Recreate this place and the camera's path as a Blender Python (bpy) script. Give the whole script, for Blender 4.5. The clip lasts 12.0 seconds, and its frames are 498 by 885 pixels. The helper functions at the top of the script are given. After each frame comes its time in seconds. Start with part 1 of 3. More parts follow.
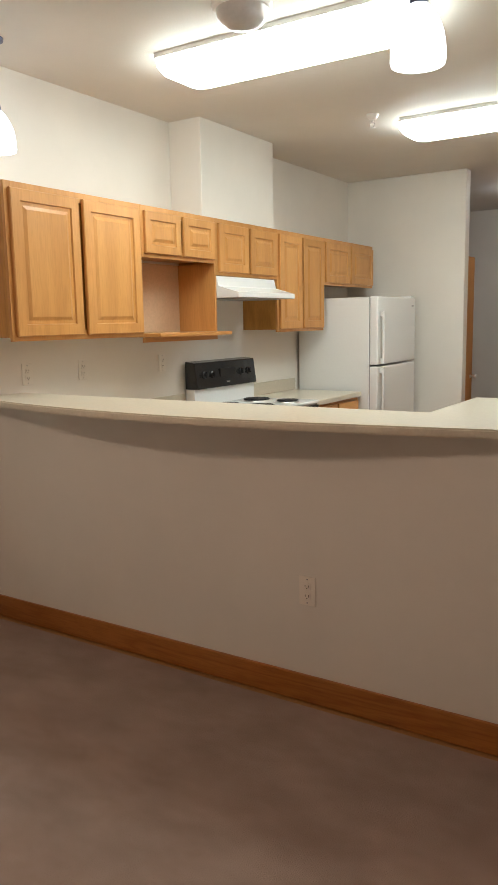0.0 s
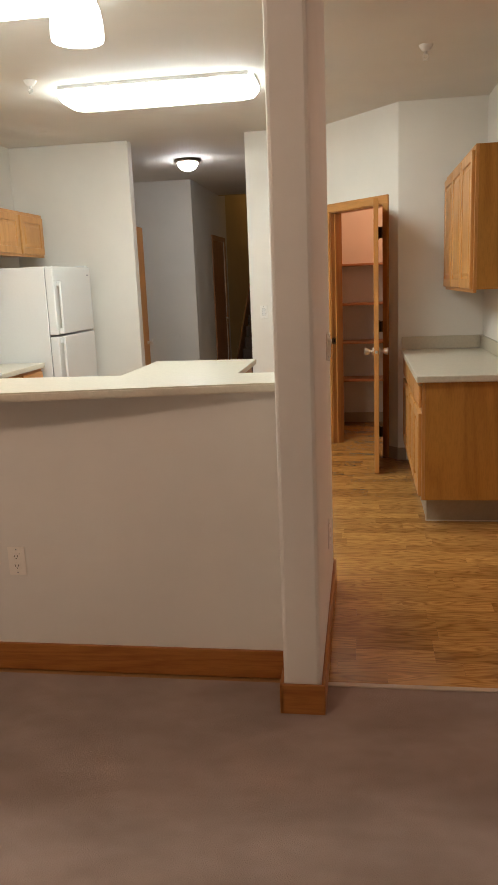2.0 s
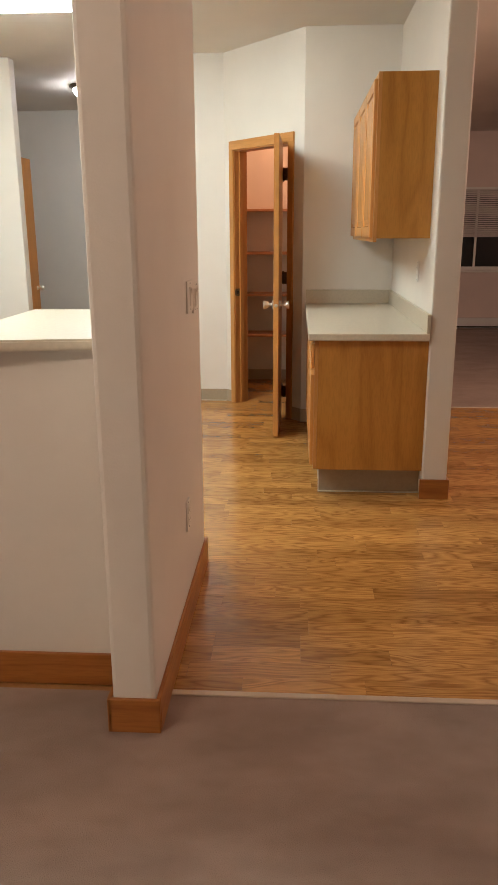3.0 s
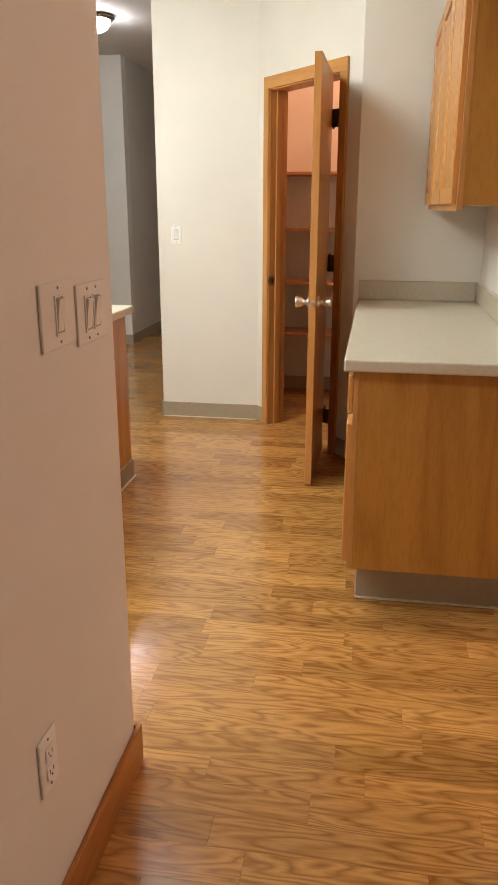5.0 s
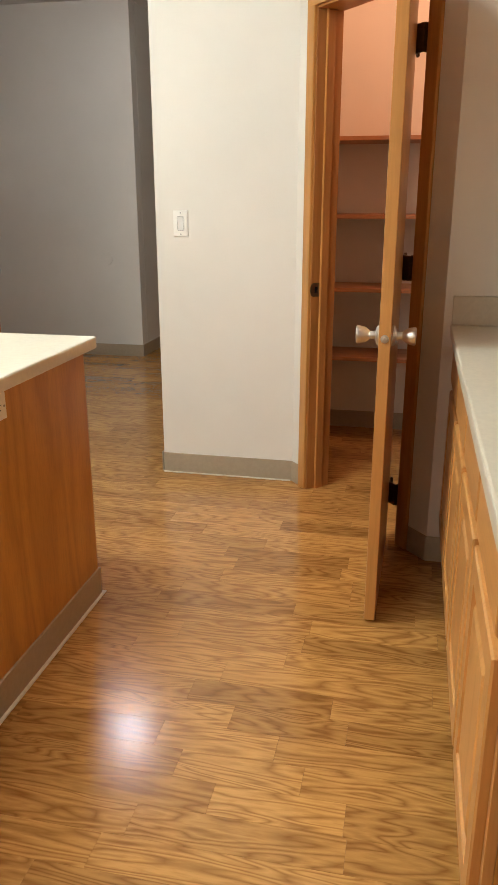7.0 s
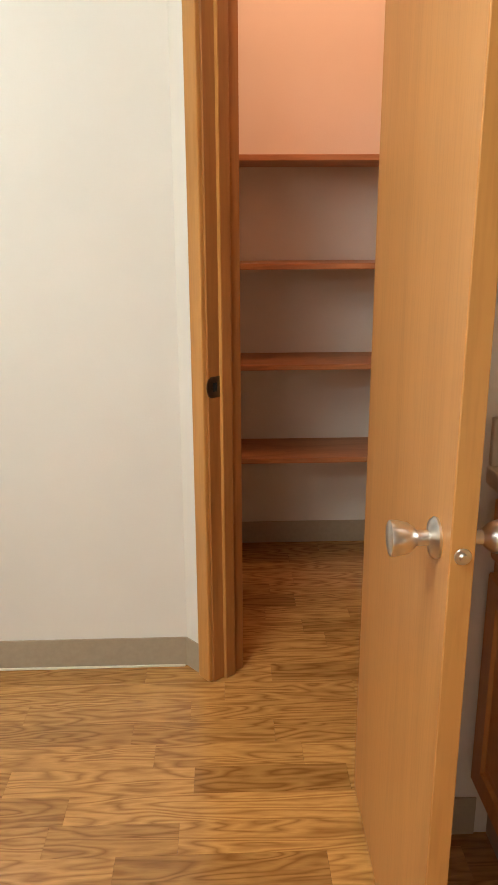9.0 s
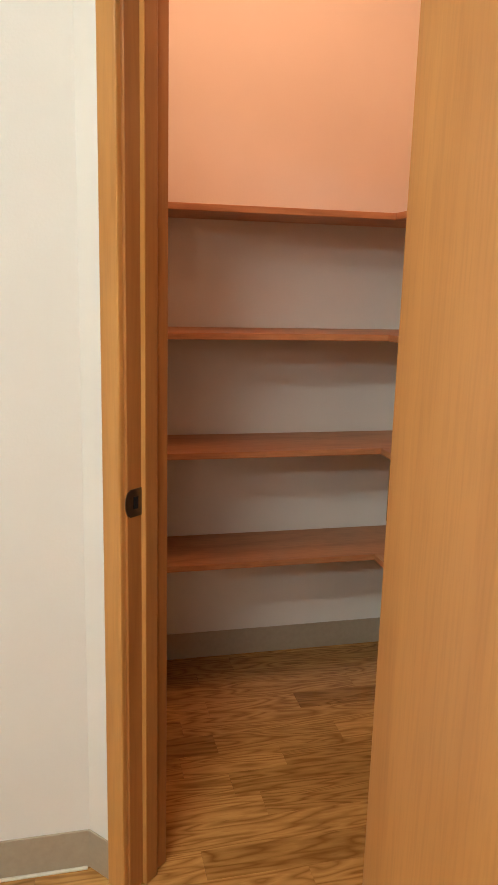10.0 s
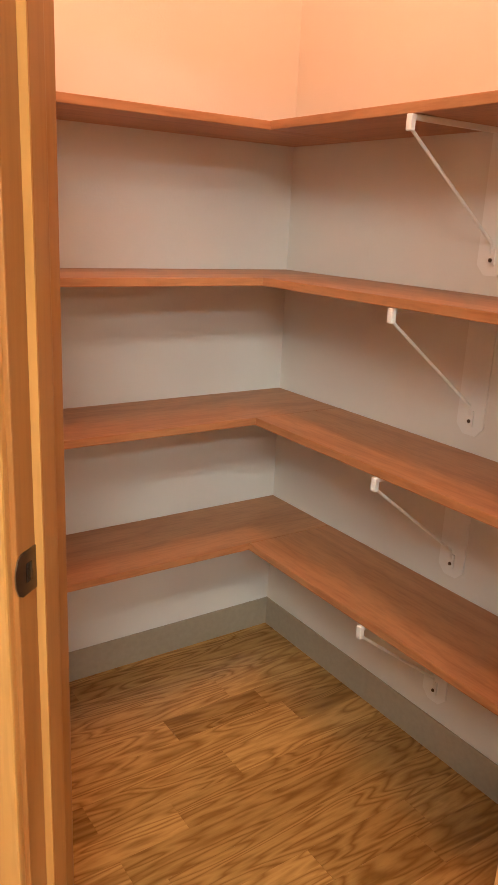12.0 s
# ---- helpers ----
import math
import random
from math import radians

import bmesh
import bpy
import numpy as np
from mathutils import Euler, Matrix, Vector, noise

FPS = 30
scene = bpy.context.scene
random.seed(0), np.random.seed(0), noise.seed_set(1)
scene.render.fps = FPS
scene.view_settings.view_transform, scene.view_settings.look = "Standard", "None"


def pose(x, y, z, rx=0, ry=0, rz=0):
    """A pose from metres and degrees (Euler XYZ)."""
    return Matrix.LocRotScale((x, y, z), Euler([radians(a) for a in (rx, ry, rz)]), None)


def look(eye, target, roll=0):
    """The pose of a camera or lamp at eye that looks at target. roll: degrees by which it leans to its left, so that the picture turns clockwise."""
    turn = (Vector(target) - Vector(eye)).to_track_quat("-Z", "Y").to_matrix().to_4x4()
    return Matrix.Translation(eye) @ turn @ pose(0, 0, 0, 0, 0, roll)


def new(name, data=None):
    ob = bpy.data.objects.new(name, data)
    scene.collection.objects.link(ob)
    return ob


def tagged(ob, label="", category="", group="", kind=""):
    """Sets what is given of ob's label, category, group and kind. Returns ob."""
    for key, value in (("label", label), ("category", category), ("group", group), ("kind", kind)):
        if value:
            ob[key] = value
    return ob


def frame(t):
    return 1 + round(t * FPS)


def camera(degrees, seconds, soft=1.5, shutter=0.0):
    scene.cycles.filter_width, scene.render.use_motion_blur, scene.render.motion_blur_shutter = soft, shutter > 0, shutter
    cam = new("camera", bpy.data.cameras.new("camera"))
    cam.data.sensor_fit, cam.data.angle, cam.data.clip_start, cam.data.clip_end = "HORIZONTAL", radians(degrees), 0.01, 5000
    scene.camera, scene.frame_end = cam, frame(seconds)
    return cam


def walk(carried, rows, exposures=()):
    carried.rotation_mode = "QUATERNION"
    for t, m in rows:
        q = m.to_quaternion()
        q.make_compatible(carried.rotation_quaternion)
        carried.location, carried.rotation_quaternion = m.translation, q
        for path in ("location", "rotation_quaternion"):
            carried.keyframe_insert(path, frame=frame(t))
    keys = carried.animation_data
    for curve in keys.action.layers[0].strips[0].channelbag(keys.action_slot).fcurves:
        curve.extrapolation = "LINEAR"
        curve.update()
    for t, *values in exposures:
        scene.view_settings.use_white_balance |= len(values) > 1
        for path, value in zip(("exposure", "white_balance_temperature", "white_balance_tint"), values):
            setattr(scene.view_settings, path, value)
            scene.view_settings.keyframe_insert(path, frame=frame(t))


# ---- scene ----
cam = camera(36.5, 12.0)
PATH = [
    (0, (1.23, -2.464, 1.48), (0.166, -0.8, 1.167), -1.1),
    (0.5, (1.203, -2.549, 1.478), (0.378, -0.756, 1.154), -0.0),
    (1, (1.145, -2.662, 1.466), (0.531, -0.791, 1.117), -2.1),
    (1.5, (1.142, -2.719, 1.468), (0.675, -0.815, 1.077), -3.4),
    (2, (1.241, -2.618, 1.476), (0.945, -0.684, 1.063), -2.3),
    (2.5, (1.403, -2.446, 1.466), (1.247, -0.511, 0.983), -0.7),
    (2.7, (1.441, -2.338, 1.449), (1.332, -0.408, 0.936), -0.4),
    (4.5, (1.644, -0.949, 1.39), (1.355, 0.943, 0.811), 0.7),
    (5, (1.642, -0.594, 1.376), (1.335, 1.291, 0.783), 0.1),
    (5.5, (1.62, -0.228, 1.354), (1.257, 1.646, 0.756), 0.2),
    (6, (1.544, 0.137, 1.337), (1.178, 2.007, 0.728), -0.8),
    (6.5, (1.487, 0.485, 1.318), (1.115, 2.346, 0.689), -0.3),
    (6.7, (1.468, 0.639, 1.325), (1.062, 2.494, 0.696), -0.0),
    (8.3, (1.172, 1.735, 1.34), (0.961, 3.64, 0.771), -0.9),
    (8.5, (1.149, 1.854, 1.367), (0.993, 3.762, 0.789), -1.1),
    (9, (1.03, 2.133, 1.37), (1.095, 4.056, 0.822), -0.3),
    (9.5, (0.978, 2.443, 1.386), (1.148, 4.371, 0.882), 1.1),
    (10, (0.877, 2.691, 1.394), (1.336, 4.593, 0.98), 1.5),
    (10.5, (0.808, 2.958, 1.397), (1.51, 4.791, 1.011), 1.7),
    (11, (0.797, 3.174, 1.392), (1.689, 4.918, 0.987), 0.8),
    (11.5, (0.76, 3.3, 1.384), (1.793, 4.943, 0.897), 1.4),
    (12, (0.734, 3.344, 1.38), (1.823, 4.924, 0.818), 2.8),
]
walk(cam, [(t, look(eye, target, roll)) for t, eye, target, roll in PATH],
     exposures=[(0, 0.0), (1.5, 0.14), (2.7, 0.58), (4.3, 0.8), (6.7, 0.7), (9.5, 0.7), (10.5, 0.88), (11, 1.1), (12, 1.45)])

# ---- world and lights ----
world = bpy.data.worlds.new("world")
scene.world = world
world.use_nodes = True
world.node_tree.nodes["Background"].inputs[0].default_value = (0.10, 0.12, 0.16, 1)
world.node_tree.nodes["Background"].inputs[1].default_value = 0.05
TUBE_GLOW = 18.8
PENDANT_GLOW = 6.5
HALL_GLOW = 44.0


def lamp(name, x, y, z, watts, colour, radius=0.06):
    data = bpy.data.lights.new(name, "POINT")
    data.energy, data.color, data.shadow_soft_size = watts, colour, radius
    ob = new(name, data)
    ob.location = (x, y, z)
    return ob


lamp("pantry_bulb", 1.5, 4.5, 2.52, 8.9, (1.0, 0.49, 0.28), 0.05)
lamp("living_room_light", 4.6, 2.4, 2.5, 66, (1.0, 0.74, 0.60), 0.15)
lamp("dining_room_light", -0.4, -2.3, 2.62, 35, (1.0, 0.76, 0.60), 0.12)
lamp("upper_landing_light", -0.34, 12.2, 4.7, 14, (1.0, 0.72, 0.38), 0.1)


# ---- materials ----
def material(name, rough=0.5, metal=0.0, bump=0.0, bump_scale=200.0):
    m = bpy.data.materials.new(name)
    m.use_nodes = True
    t = m.node_tree
    b = t.nodes["Principled BSDF"]
    b.inputs["Roughness"].default_value = rough
    b.inputs["Metallic"].default_value = metal
    return m, t, b


def link_noise(t, scale, detail=3.0, stretch=(1, 1, 1), coord="Object", rough=0.55):
    c = t.nodes.new("ShaderNodeTexCoord")
    mp = t.nodes.new("ShaderNodeMapping")
    mp.inputs["Scale"].default_value = stretch
    n = t.nodes.new("ShaderNodeTexNoise")
    n.inputs["Scale"].default_value = scale
    n.inputs["Detail"].default_value = detail
    n.inputs["Roughness"].default_value = rough
    t.links.new(c.outputs[coord], mp.inputs[0])
    t.links.new(mp.outputs[0], n.inputs["Vector"])
    return n


def ramp(t, socket, stops):
    r = t.nodes.new("ShaderNodeValToRGB")
    while len(r.color_ramp.elements) < len(stops):
        r.color_ramp.elements.new(0.5)
    for e, (p, c) in zip(r.color_ramp.elements, stops):
        e.position, e.color = p, (*c, 1)
    t.links.new(socket, r.inputs[0])
    return r


def blend(t, mode, fac, a, b):
    mx = t.nodes.new("ShaderNodeMix")
    mx.data_type, mx.blend_type = "RGBA", mode
    if isinstance(fac, float):
        mx.inputs[0].default_value = fac
    else:
        t.links.new(fac, mx.inputs[0])
    for k, v in ((6, a), (7, b)):
        if isinstance(v, tuple):
            mx.inputs[k].default_value = (*v, 1)
        else:
            t.links.new(v, mx.inputs[k])
    return mx.outputs[2]


def add_bump(t, b, socket, strength, distance):
    n = t.nodes.new("ShaderNodeBump")
    n.inputs["Strength"].default_value, n.inputs["Distance"].default_value = strength, distance
    t.links.new(socket, n.inputs["Height"])
    t.links.new(n.outputs[0], b.inputs["Normal"])


def painted(name, colour, rough=0.6, peel=0.25):
    m, t, b = material(name, rough)
    big = link_noise(t, 1.3, 4)
    dark = tuple(c * 0.93 for c in colour)
    r = ramp(t, big.outputs[0], [(0.35, dark), (0.65, colour)])
    t.links.new(r.outputs[0], b.inputs["Base Color"])
    fine = link_noise(t, 160, 3)
    add_bump(t, b, fine.outputs[0], peel, 0.002)
    return m


def plain(name, colour, rough=0.4, metal=0.0, speck=0.04):
    m, t, b = material(name, rough, metal)
    n = link_noise(t, 60, 3)
    r = ramp(t, n.outputs[0], [(0.3, tuple(c * (1 - speck) for c in colour)), (0.7, tuple(min(1, c * (1 + speck)) for c in colour))])
    t.links.new(r.outputs[0], b.inputs["Base Color"])
    return m


def wooden(name, light, dark, axis="z", rough=0.38, vary=0.25, size=9.0, rings_n=6.0, long=0.09, pore=0.5, pieces=False):
    """Oak: long grain along the given axis, cathedral figure and fine pores; each piece has its own tone."""
    m, t, b = material(name, rough)
    along = {"x": (long, 1, 1), "y": (1, long, 1), "z": (1, 1, long)}[axis]
    c = t.nodes.new("ShaderNodeTexCoord")
    info = t.nodes.new("ShaderNodeObjectInfo")
    mul = t.nodes.new("ShaderNodeMath")
    mul.operation = "MULTIPLY"
    mul.inputs[1].default_value = 37.0
    tone_in = info.outputs["Random"]
    if pieces:
        island = t.nodes.new("ShaderNodeNewGeometry")
        both = t.nodes.new("ShaderNodeMath")
        both.operation = "ADD"
        t.links.new(info.outputs["Random"], both.inputs[0])
        t.links.new(island.outputs["Random Per Island"], both.inputs[1])
        part = t.nodes.new("ShaderNodeMath")
        part.operation = "FRACT"
        t.links.new(both.outputs[0], part.inputs[0])
        tone_in = part.outputs[0]
    t.links.new(tone_in, mul.inputs[0])
    comb = t.nodes.new("ShaderNodeCombineXYZ")
    for k in range(3):
        t.links.new(mul.outputs[0], comb.inputs[k])
    add = t.nodes.new("ShaderNodeVectorMath")
    t.links.new(c.outputs["Object"], add.inputs[0])
    t.links.new(comb.outputs[0], add.inputs[1])
    mp = t.nodes.new("ShaderNodeMapping")
    mp.inputs["Scale"].default_value = along
    t.links.new(add.outputs[0], mp.inputs[0])
    figure = t.nodes.new("ShaderNodeTexNoise")
    figure.inputs["Scale"].default_value, figure.inputs["Detail"].default_value = size, 2.0
    figure.inputs["Distortion"].default_value = 0.4
    t.links.new(mp.outputs[0], figure.inputs["Vector"])
    rings = t.nodes.new("ShaderNodeMath")
    rings.operation = "MULTIPLY"
    rings.inputs[1].default_value = rings_n
    t.links.new(figure.outputs[0], rings.inputs[0])
    ping = t.nodes.new("ShaderNodeMath")
    ping.operation = "PINGPONG"
    ping.inputs[1].default_value = 0.5
    t.links.new(rings.outputs[0], ping.inputs[0])
    dbl = t.nodes.new("ShaderNodeMath")
    dbl.operation = "MULTIPLY"
    dbl.inputs[1].default_value = 2.0
    t.links.new(ping.outputs[0], dbl.inputs[0])
    pores = t.nodes.new("ShaderNodeTexNoise")
    pores.inputs["Scale"].default_value, pores.inputs["Detail"].default_value = 130.0, 3.0
    t.links.new(mp.outputs[0], pores.inputs["Vector"])
    mid = tuple((p * 2 + q) / 3 for p, q in zip(light, dark))
    base = ramp(t, dbl.outputs[0], [(0.0, dark), (0.5, mid), (1.0, light)])
    pr = ramp(t, pores.outputs[0], [(0.36, (0.72, 0.66, 0.6)), (0.55, (1, 1, 1))])
    col = blend(t, "MULTIPLY", pore, base.outputs[0], pr.outputs[0])
    tone = ramp(t, tone_in, [(0.0, (1 - vary, 1 - vary * 1.1, 1 - vary * 1.25)), (1.0, (1.0, 1.0, 1.0))])
    col = blend(t, "MULTIPLY", 1.0, col, tone.outputs[0])
    t.links.new(col, b.inputs["Base Color"])
    add_bump(t, b, pores.outputs[0], 0.08, 0.001)
    return m


def glowing(name, colour, strength):
    m, t, b = material(name, 0.4)
    b.inputs["Base Color"].default_value = (0.85, 0.87, 0.85, 1)
    b.inputs["Emission Color"].default_value = (*colour, 1)
    b.inputs["Emission Strength"].default_value = strength
    return m


WALL = painted("wall_paint", (0.80, 0.76, 0.70))
CEIL = painted("ceiling_paint", (0.74, 0.70, 0.645), 0.75, 0.5)
PINKWALL = painted("living_wall_paint", (0.80, 0.68, 0.63))
YELLOW = painted("stair_wall_paint", (0.62, 0.50, 0.28))
OAK = wooden("honey_oak_upright", (0.68, 0.335, 0.105), (0.60, 0.28, 0.08), "z", 0.36, 0.12, 5.0, 4.0, 0.09, 0.28)
OAKX = wooden("honey_oak_across", (0.68, 0.335, 0.105), (0.60, 0.28, 0.08), "x", 0.36, 0.12, 5.0, 4.0, 0.09, 0.28)
PANEL = wooden("oak_end_panel", (0.58, 0.272, 0.056), (0.46, 0.200, 0.037), "z", 0.33, 0.06, 4.0, 7.0, 0.16, 0.35)
DOORWOOD = wooden("birch_door_veneer", (0.61, 0.285, 0.09), (0.54, 0.24, 0.072), "z", 0.33, 0.1, 6.0, 3.0, 0.06, 0.25)
TRIM = wooden("door_trim_oak", (0.60, 0.29, 0.085), (0.50, 0.22, 0.055), "z", 0.3, 0.1, 6.0, 4.0, 0.06, 0.3)
# trim oak with the doorway's shade put into a darker, redder colour
SHADEDJAMB = wooden("jamb_oak_shaded", (0.44, 0.18, 0.05), (0.36, 0.135, 0.034), "z", 0.32, 0.1, 6.0, 4.0, 0.06, 0.3)
TRIMX = wooden("baseboard_oak", (0.44, 0.170, 0.038), (0.35, 0.122, 0.024), "x", 0.35, 0.1)
TRIMY = wooden("baseboard_oak_y", (0.44, 0.170, 0.038), (0.35, 0.122, 0.024), "y", 0.35, 0.1)
SHELFX = wooden("shelf_laminate_x", (0.52, 0.24, 0.105), (0.43, 0.185, 0.075), "x", 0.42, 0.08, 6.0, 6.0, 0.12, 0.5)
SHELFY = wooden("shelf_laminate_y", (0.52, 0.24, 0.105), (0.43, 0.185, 0.075), "y", 0.42, 0.08, 6.0, 6.0, 0.12, 0.5)
PLANK = wooden("vinyl_oak_plank", (0.66, 0.338, 0.099), (0.38, 0.170, 0.042), "x", 0.22, 0.36, 13.0, 11.0, 0.15, 0.5, True)
PLANK.node_tree.nodes["Principled BSDF"].inputs["Coat Weight"].default_value = 0.3
PLANK.node_tree.nodes["Principled BSDF"].inputs["Coat Roughness"].default_value = 0.14
DARKDOOR = wooden("brown_stained_door", (0.42, 0.185, 0.07), (0.34, 0.14, 0.05), "z", 0.4, 0.1)
LAMINATE = plain("cream_laminate", (0.68, 0.615, 0.50), 0.28, 0, 0.05)
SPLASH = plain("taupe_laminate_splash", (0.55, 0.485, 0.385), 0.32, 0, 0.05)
RUBBER = plain("taupe_rubber_cove", (0.40, 0.325, 0.235), 0.5, 0, 0.05)
WHITE = plain("white_enamel", (0.80, 0.80, 0.79), 0.22, 0, 0.01)
IVORY = plain("ivory_plastic", (0.86, 0.80, 0.72), 0.4, 0, 0.01)
PLASTIC = plain("white_plastic", (0.86, 0.84, 0.80), 0.35, 0, 0.01)
BLACK = plain("black_enamel", (0.012, 0.012, 0.013), 0.2, 0, 0.1)
COIL = plain("dark_coil", (0.02, 0.018, 0.018), 0.5, 0.4, 0.1)
GREY = plain("grey_plastic", (0.30, 0.30, 0.31), 0.4, 0, 0.05)
CHROME = plain("brushed_nickel", (0.74, 0.72, 0.69), 0.3, 1.0, 0.04)
BRONZE = plain("dark_bronze", (0.15, 0.10, 0.065), 0.35, 0.9, 0.1)
NICHE = plain("pale_cabinet_lining", (0.62, 0.42, 0.27), 0.5, 0, 0.05)
TUBE = glowing("fluorescent_diffuser", (0.90, 1.0, 0.96), TUBE_GLOW)
SHADE = glowing("lit_pendant_glass", (0.86, 0.95, 1.0), PENDANT_GLOW)
HALLGLASS = glowing("lit_hall_glass", (0.95, 0.96, 1.0), HALL_GLOW)
GRAPHITE = plain("bluish_pendant_fitter", (0.10, 0.12, 0.20), 0.3, 0.6, 0.05)
STAIRCARPET = plain("stair_carpet", (0.16, 0.11, 0.085), 0.95, 0, 0.2)
NIGHT = plain("night_glass", (0.006, 0.007, 0.009), 0.05, 0, 0.0)
BLIND = plain("window_blind", (0.62, 0.56, 0.55), 0.5, 0, 0.03)


def carpet_material():
    m, t, b = material("mauve_brown_carpet", 0.97)
    big = link_noise(t, 2.4, 6, (1, 1.8, 1), rough=0.65)
    fine = link_noise(t, 420, 2)
    r = ramp(t, big.outputs[0], [(0.3, (0.31, 0.213, 0.168)), (0.7, (0.48, 0.345, 0.285))])
    f = ramp(t, fine.outputs[0], [(0.3, (0.62, 0.6, 0.58)), (0.7, (1, 1, 1))])
    t.links.new(blend(t, "MULTIPLY", 0.8, r.outputs[0], f.outputs[0]), b.inputs["Base Color"])
    add_bump(t, b, fine.outputs[0], 0.8, 0.006)
    b.inputs["Sheen Weight"].default_value = 0.15
    return m


CARPET = carpet_material()


# ---- mesh tools ----
def add_box(bm, lo, hi):
    v = [bm.verts.new((x, y, z)) for z in (lo[2], hi[2]) for y in (lo[1], hi[1]) for x in (lo[0], hi[0])]
    for q in ((0, 2, 3, 1), (4, 5, 7, 6), (0, 1, 5, 4), (1, 3, 7, 5), (3, 2, 6, 7), (2, 0, 4, 6)):
        bm.faces.new([v[k] for k in q])


def add_prism(bm, outline, z0, z1):
    """An upright prism over a counter-clockwise outline."""
    a = [bm.verts.new((x, y, z0)) for x, y in outline]
    b = [bm.verts.new((x, y, z1)) for x, y in outline]
    n = len(a)
    bm.faces.new(list(reversed(a)))
    bm.faces.new(b)
    for k in range(n):
        bm.faces.new((a[k], a[(k + 1) % n], b[(k + 1) % n], b[k]))


def add_lathe(bm, profile, m=None, steps=24):
    """A surface turned round the local z axis from (radius, height) pairs."""
    m = m or Matrix()
    rings = []
    for r, z in profile:
        rings.append([bm.verts.new(m @ Vector((r * math.cos(a), r * math.sin(a), z))) for a in (2 * math.pi * k / steps for k in range(steps))])
    for p, q in zip(rings, rings[1:]):
        for k in range(steps):
            bm.faces.new((p[k], p[(k + 1) % steps], q[(k + 1) % steps], q[k]))
    for ring, flip in ((rings[0], True), (rings[-1], False)):
        if (ring[0].co - ring[steps // 2].co).length > 1e-5:
            bm.faces.new(list(reversed(ring)) if flip else ring)


def add_bar(bm, p, q, r, steps=8):
    d = Vector(q) - Vector(p)
    m = Matrix.Translation(p) @ d.to_track_quat("Z", "Y").to_matrix().to_4x4()
    add_lathe(bm, [(r, 0), (r, d.length)], m, steps)


def finish(bm, name, mat, parent=None, bevel=0.0, smooth=False, segments=2):
    if bevel:
        bmesh.ops.bevel(bm, geom=bm.edges[:], offset=bevel, segments=segments, affect="EDGES", profile=0.5, clamp_overlap=True)
    bmesh.ops.recalc_face_normals(bm, faces=bm.faces[:])
    me = bpy.data.meshes.new(name)
    bm.to_mesh(me)
    bm.free()
    me.materials.append(mat)
    if smooth:
        for p in me.polygons:
            p.use_smooth = True
    ob = new(name, me)
    ob.parent = parent
    return ob


def boxes(name, mat, spans, parent=None, bevel=0.0):
    bm = bmesh.new()
    for lo, hi in spans:
        add_box(bm, lo, hi)
    return finish(bm, name, mat, parent, bevel)


def turned(name, mat, profile, m=None, parent=None, steps=24):
    bm = bmesh.new()
    add_lathe(bm, profile, m, steps)
    ob = finish(bm, name, mat, parent, smooth=True)
    mod = ob.modifiers.new("edge", "EDGE_SPLIT")
    mod.split_angle = radians(40)
    return ob


def thing(name, m, label, category, group=""):
    ob = new(name)
    ob.matrix_basis = m
    return tagged(ob, label, category, group)


def structure(ob, label="", category=""):
    return tagged(ob, label, category, kind="structure")


# ---- rooms ----
H = 2.765
WEST, EAST = -1.94, 2.188
NORTH = 4.312
structure(boxes("wall_west", WALL, [((WEST - 0.12, -5.0, 0), (WEST, NORTH, H))]), "off-white painted kitchen wall behind the cabinets", "wall")
structure(boxes("wall_chase", WALL, [((WEST, 1.60, 2.155), (-1.69, 2.50, H))], bevel=0.004), "off-white boxed duct chase above the range cabinets", "wall")
structure(boxes("wall_north_west", WALL, [((WEST - 0.12, NORTH, 0), (-0.811, NORTH + 0.115, H))], bevel=0.008), "off-white painted wall behind the refrigerator", "wall")
structure(boxes("wall_north_middle", WALL, [((0.246, NORTH, 0), (0.900, NORTH + 0.115, H))]), "off-white painted wall with a light switch", "wall")
structure(boxes("wall_half", WALL, [((WEST, 0, 0), (0.965, 0.125, 1.103))]), "off-white painted half wall under the bar", "wall")
structure(boxes("wall_wing", WALL, [((0.965, -0.236, 0), (1.095, 0.966, H))], bevel=0.014), "off-white painted wing wall with rounded corners", "wall")
structure(boxes("wall_east", WALL, [((EAST, 1.845, 0), (EAST + 0.135, 5.405, H))], bevel=0.010), "off-white painted wall beside the base cabinet", "wall")
structure(boxes("wall_counter_end", WALL, [((1.534, 3.570, 0), (EAST, 3.685, H))]), "off-white painted wall above the counter end", "wall")
structure(boxes("wall_pantry_back", WALL, [((0.58, 5.293, 0), (EAST, 5.405, H))]), "white painted pantry back wall", "wall")
structure(boxes("wall_pantry_side", WALL, [((0.58, NORTH + 0.115, 0), (0.70, 5.293, H))]), "white painted pantry side wall", "wall")
# the slanting wall with the pantry doorway
CORNER = Vector((0.900, NORTH, 0))
SLANT = math.degrees(math.atan2(3.570 - NORTH, 1.534 - 0.900))
SLANT_LONG = math.hypot(3.570 - NORTH, 1.534 - 0.900)
slant = pose(CORNER.x, CORNER.y, 0, 0, 0, SLANT)
OPEN_A, OPEN_B, DOOR_H = 0.120, 0.822, 2.055
w = structure(boxes("wall_pantry_front", WALL, [((0, 0, 0), (OPEN_A, 0.115, H)), ((OPEN_B, 0, 0), (SLANT_LONG, 0.115, H)), ((OPEN_A, 0, DOOR_H), (OPEN_B, 0.115, H))]), "off-white slanting wall with the pantry doorway", "wall")
w.matrix_basis = slant
